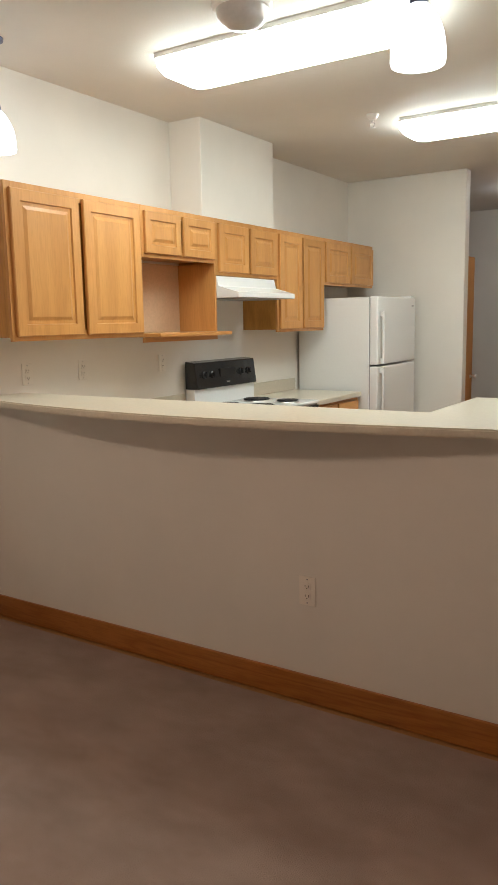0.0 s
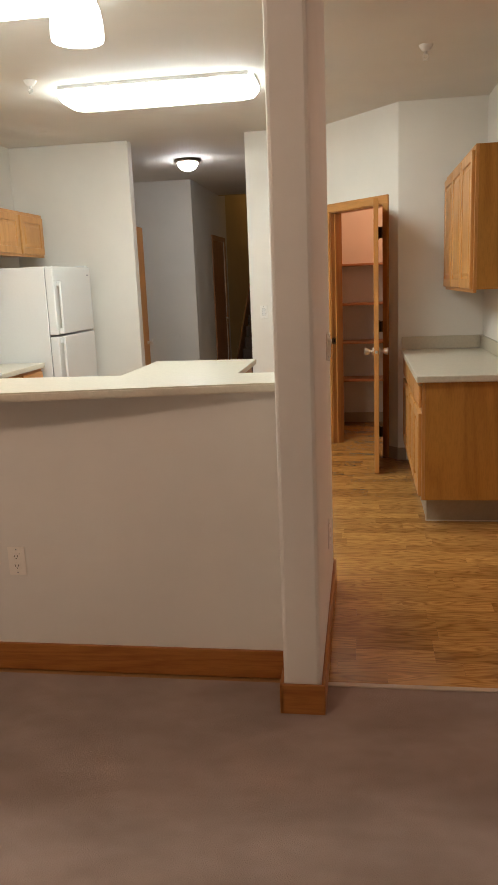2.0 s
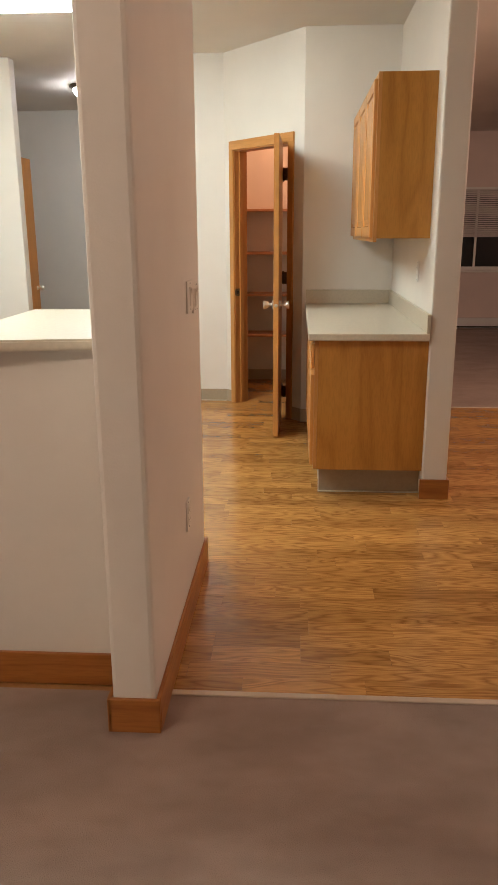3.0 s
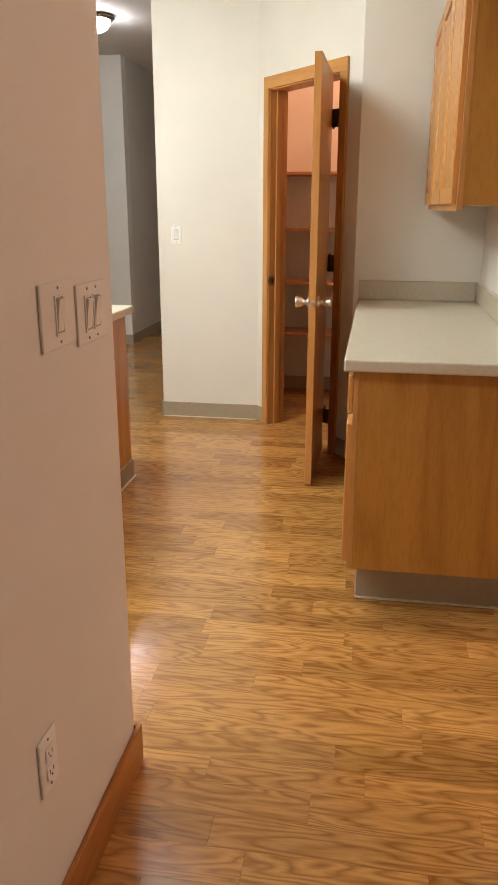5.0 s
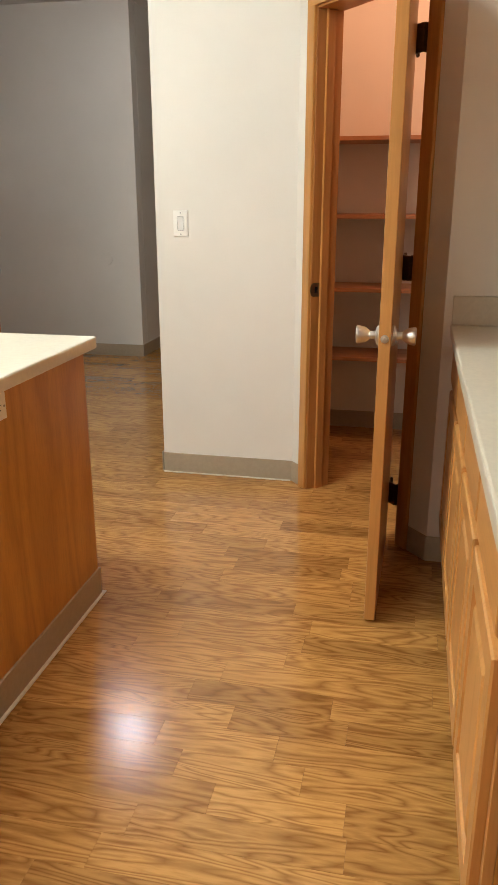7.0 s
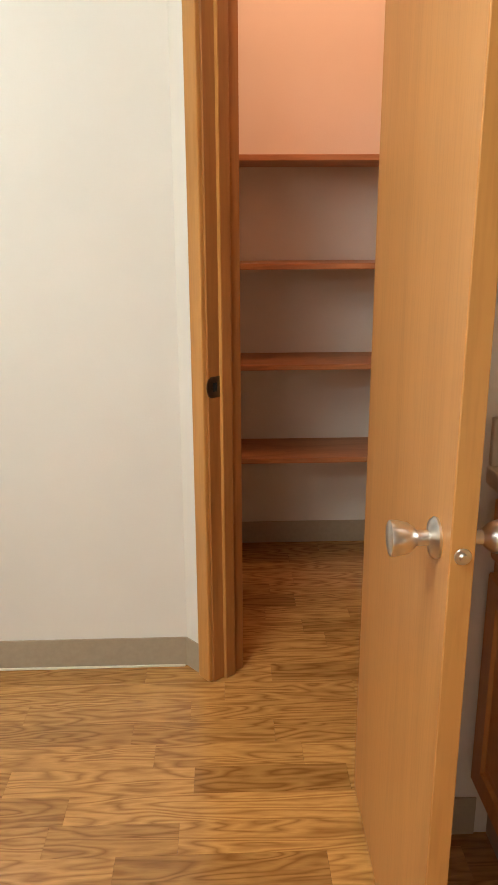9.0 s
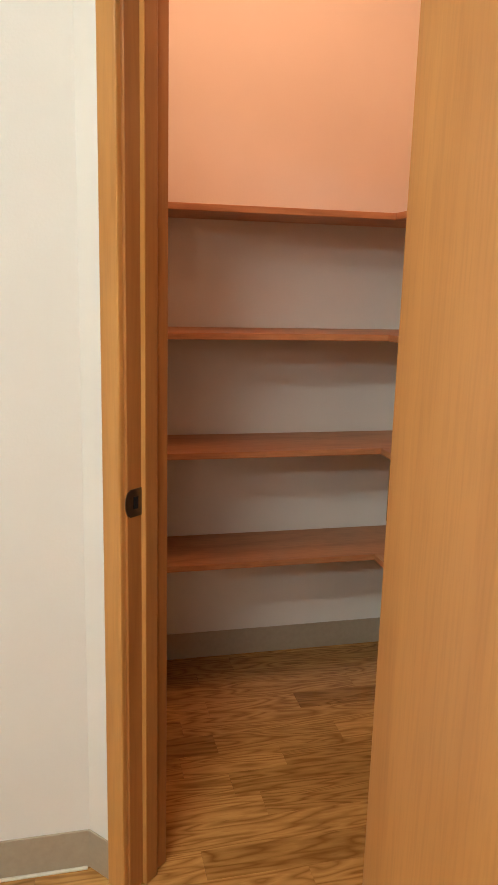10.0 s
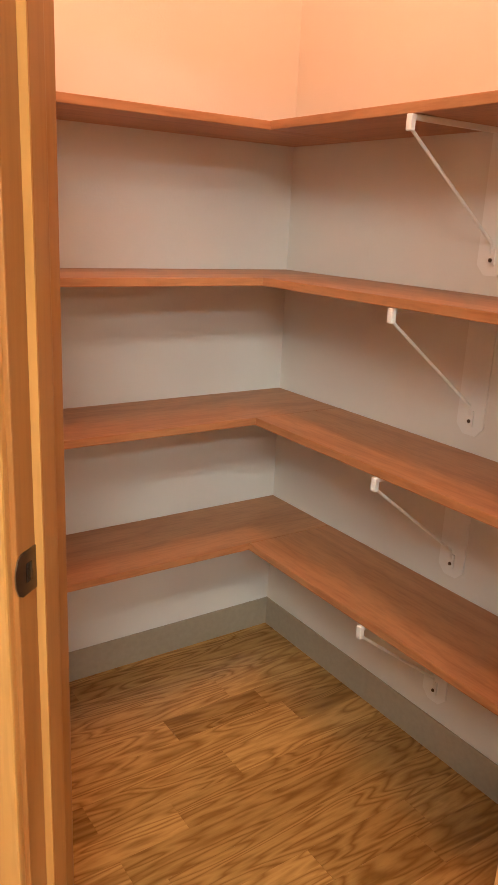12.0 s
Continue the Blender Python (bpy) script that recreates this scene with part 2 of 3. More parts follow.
# hall, stairs, living room and dining room shells
structure(boxes("wall_hall_back", WALL, [((-2.6, 7.03, 0), (-0.84, 7.15, H))], bevel=0.006), "off-white painted wall at the back of the hall", "wall")
structure(boxes("wall_hall_side", WALL, [((-0.96, 7.15, 0), (-0.84, 8.30, H)), ((-0.96, 8.30, 2.105), (-0.84, 9.21, 5.2)), ((-0.96, 9.21, 0), (-0.84, 9.5, 5.2))]), "off-white painted hall side wall around a brown door", "wall")
structure(boxes("wall_hall_west", WALL, [((-2.72, NORTH + 0.115, 0), (-2.6, 7.15, H))]), "off-white painted hall end wall", "wall")
structure(boxes("wall_hall_east", WALL, [((0.24, NORTH + 0.115, 0), (0.36, 9.0, H))]), "off-white painted hall wall", "wall")
structure(boxes("wall_stair_west", YELLOW, [((-0.96, 9.5, 0), (-0.84, 13.6, 5.2))]), "yellowish painted stairwell wall", "wall")
structure(boxes("wall_stair_east", YELLOW, [((0.24, 9.0, 0), (0.36, 13.6, 5.2))]), "yellowish painted stairwell wall", "wall")
structure(boxes("wall_stair_end", YELLOW, [((-0.96, 13.6, 0), (0.36, 13.72, 5.2))]), "yellowish painted stairwell end wall", "wall")
structure(boxes("wall_stair_header", YELLOW, [((-0.84, 8.9, H), (0.24, 9.0, 5.2))]), "painted header over the stair opening", "wall")
structure(boxes("wall_living_north", PINKWALL, [((EAST + 0.135, 9.4, 0), (3.45, 9.52, H)), ((3.45, 9.4, 0), (5.6, 9.52, 0.86)), ((3.45, 9.4, 2.02), (5.6, 9.52, H)), ((5.6, 9.4, 0), (7.0, 9.52, H))]), "pinkish painted living room wall with a window", "wall")
structure(boxes("wall_living_west", PINKWALL, [((EAST + 0.135, 5.405, 0), (EAST + 0.255, 9.4, H))]), "pinkish painted living room wall", "wall")
structure(boxes("wall_living_east", PINKWALL, [((7.0, -5.0, 0), (7.12, 9.52, H))]), "pinkish painted far wall", "wall")
structure(boxes("wall_dining_south", WALL, [((WEST - 0.12, -5.12, 0), (7.12, -5.0, H))]), "off-white painted dining room wall", "wall")
structure(boxes("ceiling", CEIL, [((WEST - 0.12, -5.12, H), (7.12, 5.405, H + 0.1)), ((-2.72, 5.405, H), (0.58, 8.9, H + 0.1)), ((2.31, 5.405, H), (7.12, 9.52, H + 0.1)), ((-2.72, NORTH, H), (WEST - 0.12, 5.405, H + 0.1))]), "beige textured ceiling", "ceiling")
structure(boxes("ceiling_stairwell", CEIL, [((-0.96, 8.9, 5.2), (0.36, 13.72, 5.3))]), "stairwell ceiling", "ceiling")
structure(boxes("floor_carpet", CARPET, [((WEST, -5.0, -0.1), (7.0, -0.045, 0.002))]), "mauve brown cut-pile carpet in the dining room", "floor")
structure(boxes("floor_living_carpet", CARPET, [((EAST + 0.135, 4.1, -0.1), (7.0, 9.4, 0.003))]), "mauve brown carpet in the living room", "floor")
floor = structure(boxes("floor", plain("plank_joint", (0.40, 0.20, 0.07), 0.5, 0, 0.1), [((-2.7, -0.045, -0.1), (7.0, NORTH, -0.005)), ((-2.7, NORTH, -0.1), (EAST, 13.6, -0.005))]), "wood-look vinyl plank floor", "floor")
structure(boxes("threshold_strip", plain("carpet_bar_metal", (0.62, 0.52, 0.42), 0.35, 0.5), [((1.097, -0.058, 0), (7.0, -0.032, 0.007))], bevel=0.003), "pale metal carpet edge strip", "trim")
structure(boxes("threshold_strip", bpy.data.materials["carpet_bar_metal"], [((EAST + 0.14, 4.088, 0), (7.0, 4.112, 0.007))], bevel=0.003), "pale metal carpet edge strip", "trim")
structure(boxes("baseboard", TRIMX, [((WEST, -0.014, 0), (0.963, -0.0005, 0.112)), ((0.955, -0.250, 0), (1.108, -0.237, 0.112))], bevel=0.003), "reddish oak baseboard along the half wall", "baseboard")
structure(boxes("baseboard", TRIMY, [((0.951, -0.250, 0), (0.9645, -0.015, 0.112)), ((1.0955, -0.2365, 0), (1.109, 0.979, 0.112))], bevel=0.003), "reddish oak baseboard along the wing wall", "baseboard")
structure(boxes("baseboard", TRIMX, [((EAST - 0.012, 1.831, 0), (EAST + 0.148, 1.8445, 0.112)), ((0.9645, 0.9665, 0), (1.095, 0.979, 0.112))], bevel=0.003), "oak baseboard round the wall end", "baseboard")
structure(boxes("baseboard", TRIMY, [((EAST + 0.1355, 1.845, 0), (EAST + 0.148, 4.1, 0.112))], bevel=0.003), "oak baseboard in the living area", "baseboard")


def cove(spans, m=None):
    ob = structure(boxes("rubber_baseboard", RUBBER, spans, bevel=0.002), "taupe rubber cove base strip", "baseboard")
    if m:
        ob.matrix_basis = m
    return ob


CV, CT = 0.102, 0.006
cove([((0.246, NORTH - CT, 0), (0.900, NORTH - 0.0005, CV))])
CAULK = plain("pale_caulk", (0.72, 0.64, 0.53), 0.45, 0, 0.05)
structure(boxes("caulk_line", CAULK, [((0.246, NORTH - 0.015, 0), (0.893, NORTH - CT - 0.0005, 0.006))], bevel=0.002), "pale caulk bead along the cove base", "trim")
cove([((0, -CT, 0), (OPEN_A - 0.043, -0.0005, CV)), ((OPEN_B + 0.051, -CT, 0), (SLANT_LONG, -0.0005, CV))], slant)
cove([((1.530, 3.570 - CT, 0), (1.6, 3.5695, CV))])
cove([((0.70, 5.293 - CT, 0), (EAST, 5.2925, CV)), ((EAST - CT, 3.68, 0), (EAST - 0.0005, 5.293, CV))])
cove([((-2.6, 7.03 - CT, 0), (-0.84, 7.0295, CV)), ((-0.8395, 7.024, 0), (-0.834, 8.22, CV)), ((0.234, NORTH, 0), (0.2395, 9.2, CV)), ((WEST, NORTH - CT, 0), (-0.806, NORTH - 0.0005, CV))])


# ---- pantry door ----
def door_frame():
    ob = new("door_frame")
    ob.matrix_basis = slant
    structure(ob, "honey oak pantry door frame with casing and jambs", "door frame")
    a, b, h = OPEN_A, OPEN_B, DOOR_H
    def casing(x0, x1):
        bm = bmesh.new()
        add_box(bm, (x0, -0.017, 0.002), (x1, -0.0005, h + 0.055))
        return finish(bm, "casing", TRIM, ob, 0.004)
    casing(a - 0.042, a + 0.011)
    casing(b - 0.011, b + 0.05)
    boxes("head_casing", OAKX, [((a - 0.0415, -0.0175, h - 0.011), (b + 0.0495, -0.001, h + 0.056))], ob, 0.004)
    # side jambs take the darkened oak: their shade is in the colour
    boxes("jamb", SHADEDJAMB, [((a, -0.004, 0.002), (a + 0.019, 0.119, h))], ob, 0.002)
    boxes("jamb", SHADEDJAMB, [((b - 0.019, -0.004, 0.002), (b, 0.119, h))], ob, 0.002)
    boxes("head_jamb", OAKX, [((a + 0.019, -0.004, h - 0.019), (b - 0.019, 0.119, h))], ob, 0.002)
    # stop fronts keep the lighter trim colour; stop sides have shade painted in
    for x0, x1 in ((a + 0.0195, a + 0.0315), (b - 0.0315, b - 0.0195)):
        boxes("stop_edge", TRIM, [((x0, 0.0365, 0.002), (x1, 0.0395, h - 0.02))], ob)
    boxes("door_stop", SHADEDJAMB, [((a + 0.0195, 0.040, 0.002), (a + 0.031, 0.075, h - 0.02)), ((b - 0.031, 0.040, 0.002), (b - 0.0195, 0.075, h - 0.02))], ob, 0.002)
    bm = bmesh.new()
    lip = [(0.037, -0.030), (0.037, 0.030), (0.004, 0.030), (-0.005, 0.024), (-0.010, 0.012), (-0.011, 0.0), (-0.010, -0.012), (-0.005, -0.024), (0.004, -0.030)]
    rims = [[bm.verts.new((x, p, 0.939 + q)) for p, q in lip] for x in (a + 0.0185, a + 0.0208)]
    bm.faces.new(rims[0]), bm.faces.new(list(reversed(rims[1])))
    for k in range(len(lip)):
        j = (k + 1) % len(lip)
        bm.faces.new((rims[0][k], rims[1][k], rims[1][j], rims[0][j]))
    tagged(finish(bm, "strike_plate", BRONZE, ob, 0.0004), "dark bronze strike plate with a rounded lip")
    for z in (0.212, 1.085, 1.827):
        tagged(boxes("hinge_leaf", BRONZE, [((b - 0.0215, -0.016, z - 0.045), (b - 0.0185, 0.034, z + 0.045)), ((b - 0.064, -0.024, z - 0.044), (b - 0.0186, -0.0165, z + 0.044))], ob, 0.0005), "dark bronze hinge leaf")
    boxes("strike_hole", BLACK, [((a + 0.0206, 0.012, 0.926), (a + 0.0214, 0.026, 0.952))], ob)
    return ob


door_frame()


def pantry_door():
    hinge = slant @ Vector((OPEN_B - 0.074, -0.030, 0.012))
    ang = math.degrees(math.atan2(3.064 - hinge.y, 1.352 - hinge.x))
    ob = thing("pantry_door", pose(hinge.x, hinge.y, 0.012, 0, 0, ang), "flush birch veneer pantry door standing open", "door")
    boxes("leaf", DOORWOOD, [((0.003, -0.0175, 0), (0.653, 0.0175, 2.022))], ob, 0.0015)
    tagged(boxes("edge_band", TRIM, [((0.6535, -0.0165, 0.0005), (0.6555, 0.0165, 2.0215))], ob, 0.0008), "solid oak edge band")
    knob = [(0.0, 0.0), (0.030, 0.0), (0.031, 0.004), (0.026, 0.010), (0.012, 0.014), (0.0115, 0.030), (0.017, 0.036), (0.023, 0.044), (0.0270, 0.064), (0.0262, 0.069), (0.023, 0.0705), (0.0, 0.0712)]
    for s in (1, -1):
        tagged(turned("knob", CHROME, knob, pose(0.588, 0.0175 * s, 0.925, -90 * s), ob, 28), "brushed nickel tulip door knob")
    turned("latch", CHROME, [(0, 0), (0.0125, 0), (0.0115, 0.0025), (0.006, 0.003), (0.005, 0.009), (0, 0.009)], pose(0.6553, 0, 0.925, 0, 90, 0), ob, 18)
    for z in (0.20, 1.073, 1.815):
        bm = bmesh.new()
        add_box(bm, (-0.0015, -0.016, z - 0.045), (0.0025, 0.024, z + 0.045))
        add_box(bm, (-0.034, 0.0205, z - 0.045), (0.0025, 0.0235, z + 0.045))
        add_bar(bm, (-0.032, 0.024, z - 0.047), (-0.032, 0.024, z + 0.047), 0.0065)
        for e in (z - 0.05, z + 0.047):
            add_bar(bm, (-0.032, 0.024, e), (-0.032, 0.024, e + 0.003), 0.0045)
        tagged(finish(bm, "hinge", BRONZE, ob), "dark bronze butt hinge")
    return ob


pantry_door()


# ---- pantry shelves ----
def shelf_unit(z, depth=0.30):
    ob = thing("pantry_shelf", pose(EAST, 5.293, z), "reddish laminate L-shaped pantry shelf on white brackets", "shelf", "pantry shelves")
    boxes("board", SHELFX, [((-1.474, -depth, -0.021), (-0.001, -0.001, 0))], ob, 0.002)
    boxes("board", SHELFY, [((-depth, -1.605, -0.021), (-0.001, -depth - 0.0015, 0.0005))], ob, 0.002)
    y = -0.785
    bm = bmesh.new()
    add_box(bm, (-depth + 0.004, y - 0.004, -0.033), (-0.002, y + 0.004, -0.0215))
    add_bar(bm, (-depth + 0.002, y, -0.05), (-0.012, y, -0.262), 0.0036)
    add_bar(bm, (-0.012, y, -0.262), (-0.008, y, -0.285), 0.0036)
    add_box(bm, (-0.0085, y - 0.010, -0.312), (-0.0045, y + 0.010, -0.274))
    tagged(finish(bm, "bracket", PLASTIC, ob), "white painted steel shelf bracket")
    bm = bmesh.new()
    add_box(bm, (-depth - 0.008, y - 0.0075, -0.054), (-depth + 0.005, y + 0.0075, -0.022))
    finish(bm, "bracket_clip", PLASTIC, ob, 0.002)
    bm = bmesh.new()
    c = 0.022
    out = [(-0.04, -0.335 + c), (-0.04 + c, -0.335), (0.04 - c, -0.335), (0.04, -0.335 + c), (0.04, -0.0215), (-0.04, -0.0215)]
    vs = [[bm.verts.new((x, y + p, q)) for p, q in out] for x in (-0.0044, -0.0005)]
    bm.faces.new(vs[0]), bm.faces.new(list(reversed(vs[1])))
    for k in range(6):
        bm.faces.new((vs[0][k], vs[1][k], vs[1][(k + 1) % 6], vs[0][(k + 1) % 6]))
    finish(bm, "wall_plate", PLASTIC, ob)
    turned("screw", BRONZE, [(0, 0), (0.005, 0), (0.004, 0.003), (0, 0.003)], pose(-0.0086, y, -0.300, 0, -90, 0), ob, 10)
    return ob


for z in (0.487, 0.862, 1.240, 1.620):
    shelf_unit(z)


# ---- cabinets ----
def panel_door(ob, x0, x1, z0, z1, y, mat=None, arch=False):
    """A raised-panel door whose back lies in the plane y, facing -y."""
    mat = mat or OAK
    bm = bmesh.new()
    t = 0.019
    add_box(bm, (x0, y - t, z0), (x1, y, z1))
    bm.faces.ensure_lookup_table()
    bmesh.ops.recalc_face_normals(bm, faces=bm.faces[:])
    front = min(bm.faces, key=lambda f: f.calc_center_median().y)
    rail = min(0.055, (z1 - z0) * 0.2)
    for thick, deep in ((0.004, 0.0), (rail - 0.004, 0.0), (0.004, -0.009), (0.016, 0.0), (0.018, 0.008)):
        bmesh.ops.inset_region(bm, faces=[front], thickness=thick, depth=deep, use_even_offset=True)
    outer = [v for v in bm.verts if v.co.y < y - t + 1e-5 and (abs(v.co.x - x0) < 1e-5 or abs(v.co.x - x1) < 1e-5 or abs(v.co.z - z0) < 1e-5 or abs(v.co.z - z1) < 1e-5)]
    for v in outer:
        v.co.y += 0.004
    return finish(bm, "door", mat, ob)


def upper_cabinet(m, width, z0, z1, doors, depth=0.305, label="honey oak wall cabinet with raised-panel doors", lining=False):
    ob = thing("wall_cabinet", m, label, "cabinet", "kitchen wall cabinets")
    h = z1 - z0
    boxes("body", PANEL, [((0.001, -depth + 0.018, 0.018), (width - 0.001, -0.0005, h))], ob, 0.001)
    fr = [((0, -depth, 0), (0.04, -depth + 0.0185, h)), ((width - 0.04, -depth, 0), (width, -depth + 0.0185, h)), ((0.04, -depth, 0), (width - 0.04, -depth + 0.0185, 0.045)), ((0.04, -depth, h - 0.05), (width - 0.04, -depth + 0.0185, h))]
    boxes("face_frame", OAK, fr, ob, 0.001)
    gap, edge = 0.03, 0.022
    dw = (width - 2 * edge - gap * (doors - 1)) / doors
    for k in range(doors):
        a = edge + k * (dw + gap)
        panel_door(ob, a, a + dw, 0.022, h - 0.030, -depth - 0.0005)
    return ob


TOP = 2.149
upper_cabinet(pose(WEST, -0.030, 1.413, 0, 0, 90), 0.952, 1.413, TOP, 2)
upper_cabinet(pose(WEST, 0.924, 1.862, 0, 0, 90), 0.734, 1.862, TOP, 2)
upper_cabinet(pose(WEST, 1.660, 1.79, 0, 0, 90), 0.781, 1.79, TOP, 2)
upper_cabinet(pose(WEST, 2.443, 1.408, 0, 0, 90), 0.750, 1.408, TOP, 2)
upper_cabinet(pose(WEST, 3.195, 1.775, 0, 0, 90), 0.998, 1.775, TOP, 2)
upper_cabinet(pose(EAST, 3.50, 1.368, 0, 0, -90), 1.482, 1.368, 2.192, 3, 0.298)


def microwave_shelf():
    ob = thing("microwave_shelf", pose(WEST, 0.924, 1.408, 0, 0, 90), "open oak microwave niche under a cabinet", "shelf")
    boxes("shelf", OAKX, [((0.001, -0.42, 0.0), (0.735, -0.001, 0.022))], ob, 0.003)
    boxes("side", OAK, [((0.717, -0.305, 0.0225), (0.735, -0.001, 0.456))], ob, 0.001)
    boxes("back", NICHE, [((0.001, -0.010, 0.0225), (0.7165, -0.001, 0.456))], ob)
    boxes("apron", OAKX, [((0.001, -0.305, -0.03), (0.735, -0.287, -0.0005))], ob, 0.001)
    return ob


microwave_shelf()


def range_hood():
    ob = thing("range_hood", pose(WEST, 1.668, 1.645, 0, 0, 90), "white enamel range hood under the cabinet", "range hood")
    bm = bmesh.new()
    prof = [(0, 0), (-0.47, 0), (-0.47, 0.035), (-0.31, 0.075), (-0.30, 0.143), (0, 0.143)]
    a = [bm.verts.new((0.0, y, z)) for y, z in prof]
    b = [bm.verts.new((0.745, y, z)) for y, z in prof]
    bm.faces.new(a), bm.faces.new(list(reversed(b)))
    for k in range(6):
        bm.faces.new((a[k], b[k], b[(k + 1) % 6], a[(k + 1) % 6]))
    finish(bm, "body", WHITE, ob, 0.004)
    boxes("filter", GREY, [((0.08, -0.40, -0.006), (0.66, -0.08, -0.0005))], ob, 0.002)
    return ob


range_hood()


def base_cabinet(m, width, depth, doors, label, back_splash=True, end_a=0.0, end_b=0.0, kick=0.10):
    """A base unit along local x, facing -y, with drawers over doors and a counter of its own."""
    ob = thing("base_cabinet", m, label, "cabinet", "kitchen base cabinets")
    boxes("body", PANEL, [((0.004, -depth + 0.045, 0.002), (width - end_b * 3.4 - 0.004, -0.001, kick)), ((0, -depth + 0.018, kick), (width, -0.001, 0.868))], ob, 0.001)
    boxes("face_frame", OAK, [((0, -depth, kick), (width, -depth + 0.0175, 0.868))], ob, 0.001)
    boxes("toe_kick", RUBBER, [((0.0, -depth + 0.038, 0.001), (width - end_b * 3.4, -depth + 0.0445, kick - 0.001))], ob)
    gap, edge = 0.028, 0.022
    dw = (width - 2 * edge - gap * (doors - 1)) / doors
    for k in range(doors):
        a = edge + k * (dw + gap)
        panel_door(ob, a, a + dw, kick + 0.02, 0.68, -depth - 0.0005)
        bm = bmesh.new()
        add_box(bm, (a, -depth - 0.0195, 0.715), (a + dw, -depth - 0.0005, 0.845))
        finish(bm, "drawer_front", OAKX, ob, 0.005)
    tagged(boxes("counter", LAMINATE, [((-end_a, -depth - 0.035, 0.869), (width + end_b, -0.001, 0.908))], ob, 0.006), "cream laminate countertop")
    if back_splash:
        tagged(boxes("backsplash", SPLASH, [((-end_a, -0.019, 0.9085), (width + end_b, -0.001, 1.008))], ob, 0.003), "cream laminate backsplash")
    return ob


base_cabinet(pose(WEST, 0.13, 0, 0, 0, 90), 1.53, 0.60, 4, "honey oak base cabinets under a cream counter")
base_cabinet(pose(WEST, 2.432, 0, 0, 0, 90), 0.79, 0.60, 2, "honey oak base cabinet between stove and refrigerator")
east_base = base_cabinet(pose(EAST, 3.568, 0, 0, 0, -90), 1.71, 0.596, 4, "honey oak base cabinet with cream laminate counter", True, 0.0, 0.025, 0.155)
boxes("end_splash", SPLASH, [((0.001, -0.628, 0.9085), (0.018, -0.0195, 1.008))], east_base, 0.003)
boxes("end_kick", RUBBER, [((1.6225, -0.558, 0.001), (1.628, -0.001, 0.153))], east_base)
boxes("kick_caulk", CAULK, [((1.6285, -0.562, 0.001), (1.636, -0.001, 0.007)), ((1.620, -0.5635, 0.001), (1.6282, -0.5585, 0.153))], east_base)


def island():
    x0, x1, y0, y1 = -0.31, 0.414, 1.55, 3.068
    ob = thing("kitchen_island", pose(0, 0, 0), "brown-panelled kitchen island with a cream laminate top", "island")
    boxes("body", PANEL, [((x0, y0, 0.002), (x1, y1, 0.868))], ob, 0.003)
    tagged(boxes("counter", LAMINATE, [((x0 - 0.03, y0 - 0.03, 0.869), (x1 + 0.035, y1 + 0.03, 0.908))], ob, 0.006), "cream laminate countertop")
    boxes("cove_base", RUBBER, [((x0 - 0.007, y0 - 0.007, 0.001), (x1 + 0.007, y1 + 0.007, 0.102))], ob, 0.003)
    boxes("cove_toe", CAULK, [((x0 - 0.018, y0 - 0.018, 0.001), (x1 + 0.018, y1 + 0.018, 0.006))], ob, 0.002)
    return ob


island()


# ---- bar top ----
def bar_top():
    xa, xb = WEST + 0.001, 0.964
    front = []
    n = 28
    for k in range(n + 1):
        u = k / n
        front.append((xa + (xb - xa) * u, -0.045 - 0.175 * math.sin(math.pi * u ** 0.9) ** 1.25))
    outline = front + [(xb, 0.27), (xa, 0.27)]
    bm = bmesh.new()
    add_prism(bm, outline, 1.104, 1.136)
    bmesh.ops.recalc_face_normals(bm, faces=bm.faces[:])
    edges = [e for e in bm.edges if abs(e.verts[0].co.z - e.verts[1].co.z) < 1e-6]
    bmesh.ops.bevel(bm, geom=edges, offset=0.006, segments=2, affect="EDGES")
    ob = finish(bm, "bar_top", LAMINATE)
    return tagged(ob, "cream laminate bar top with a bowed front edge", "countertop")


bar_top()


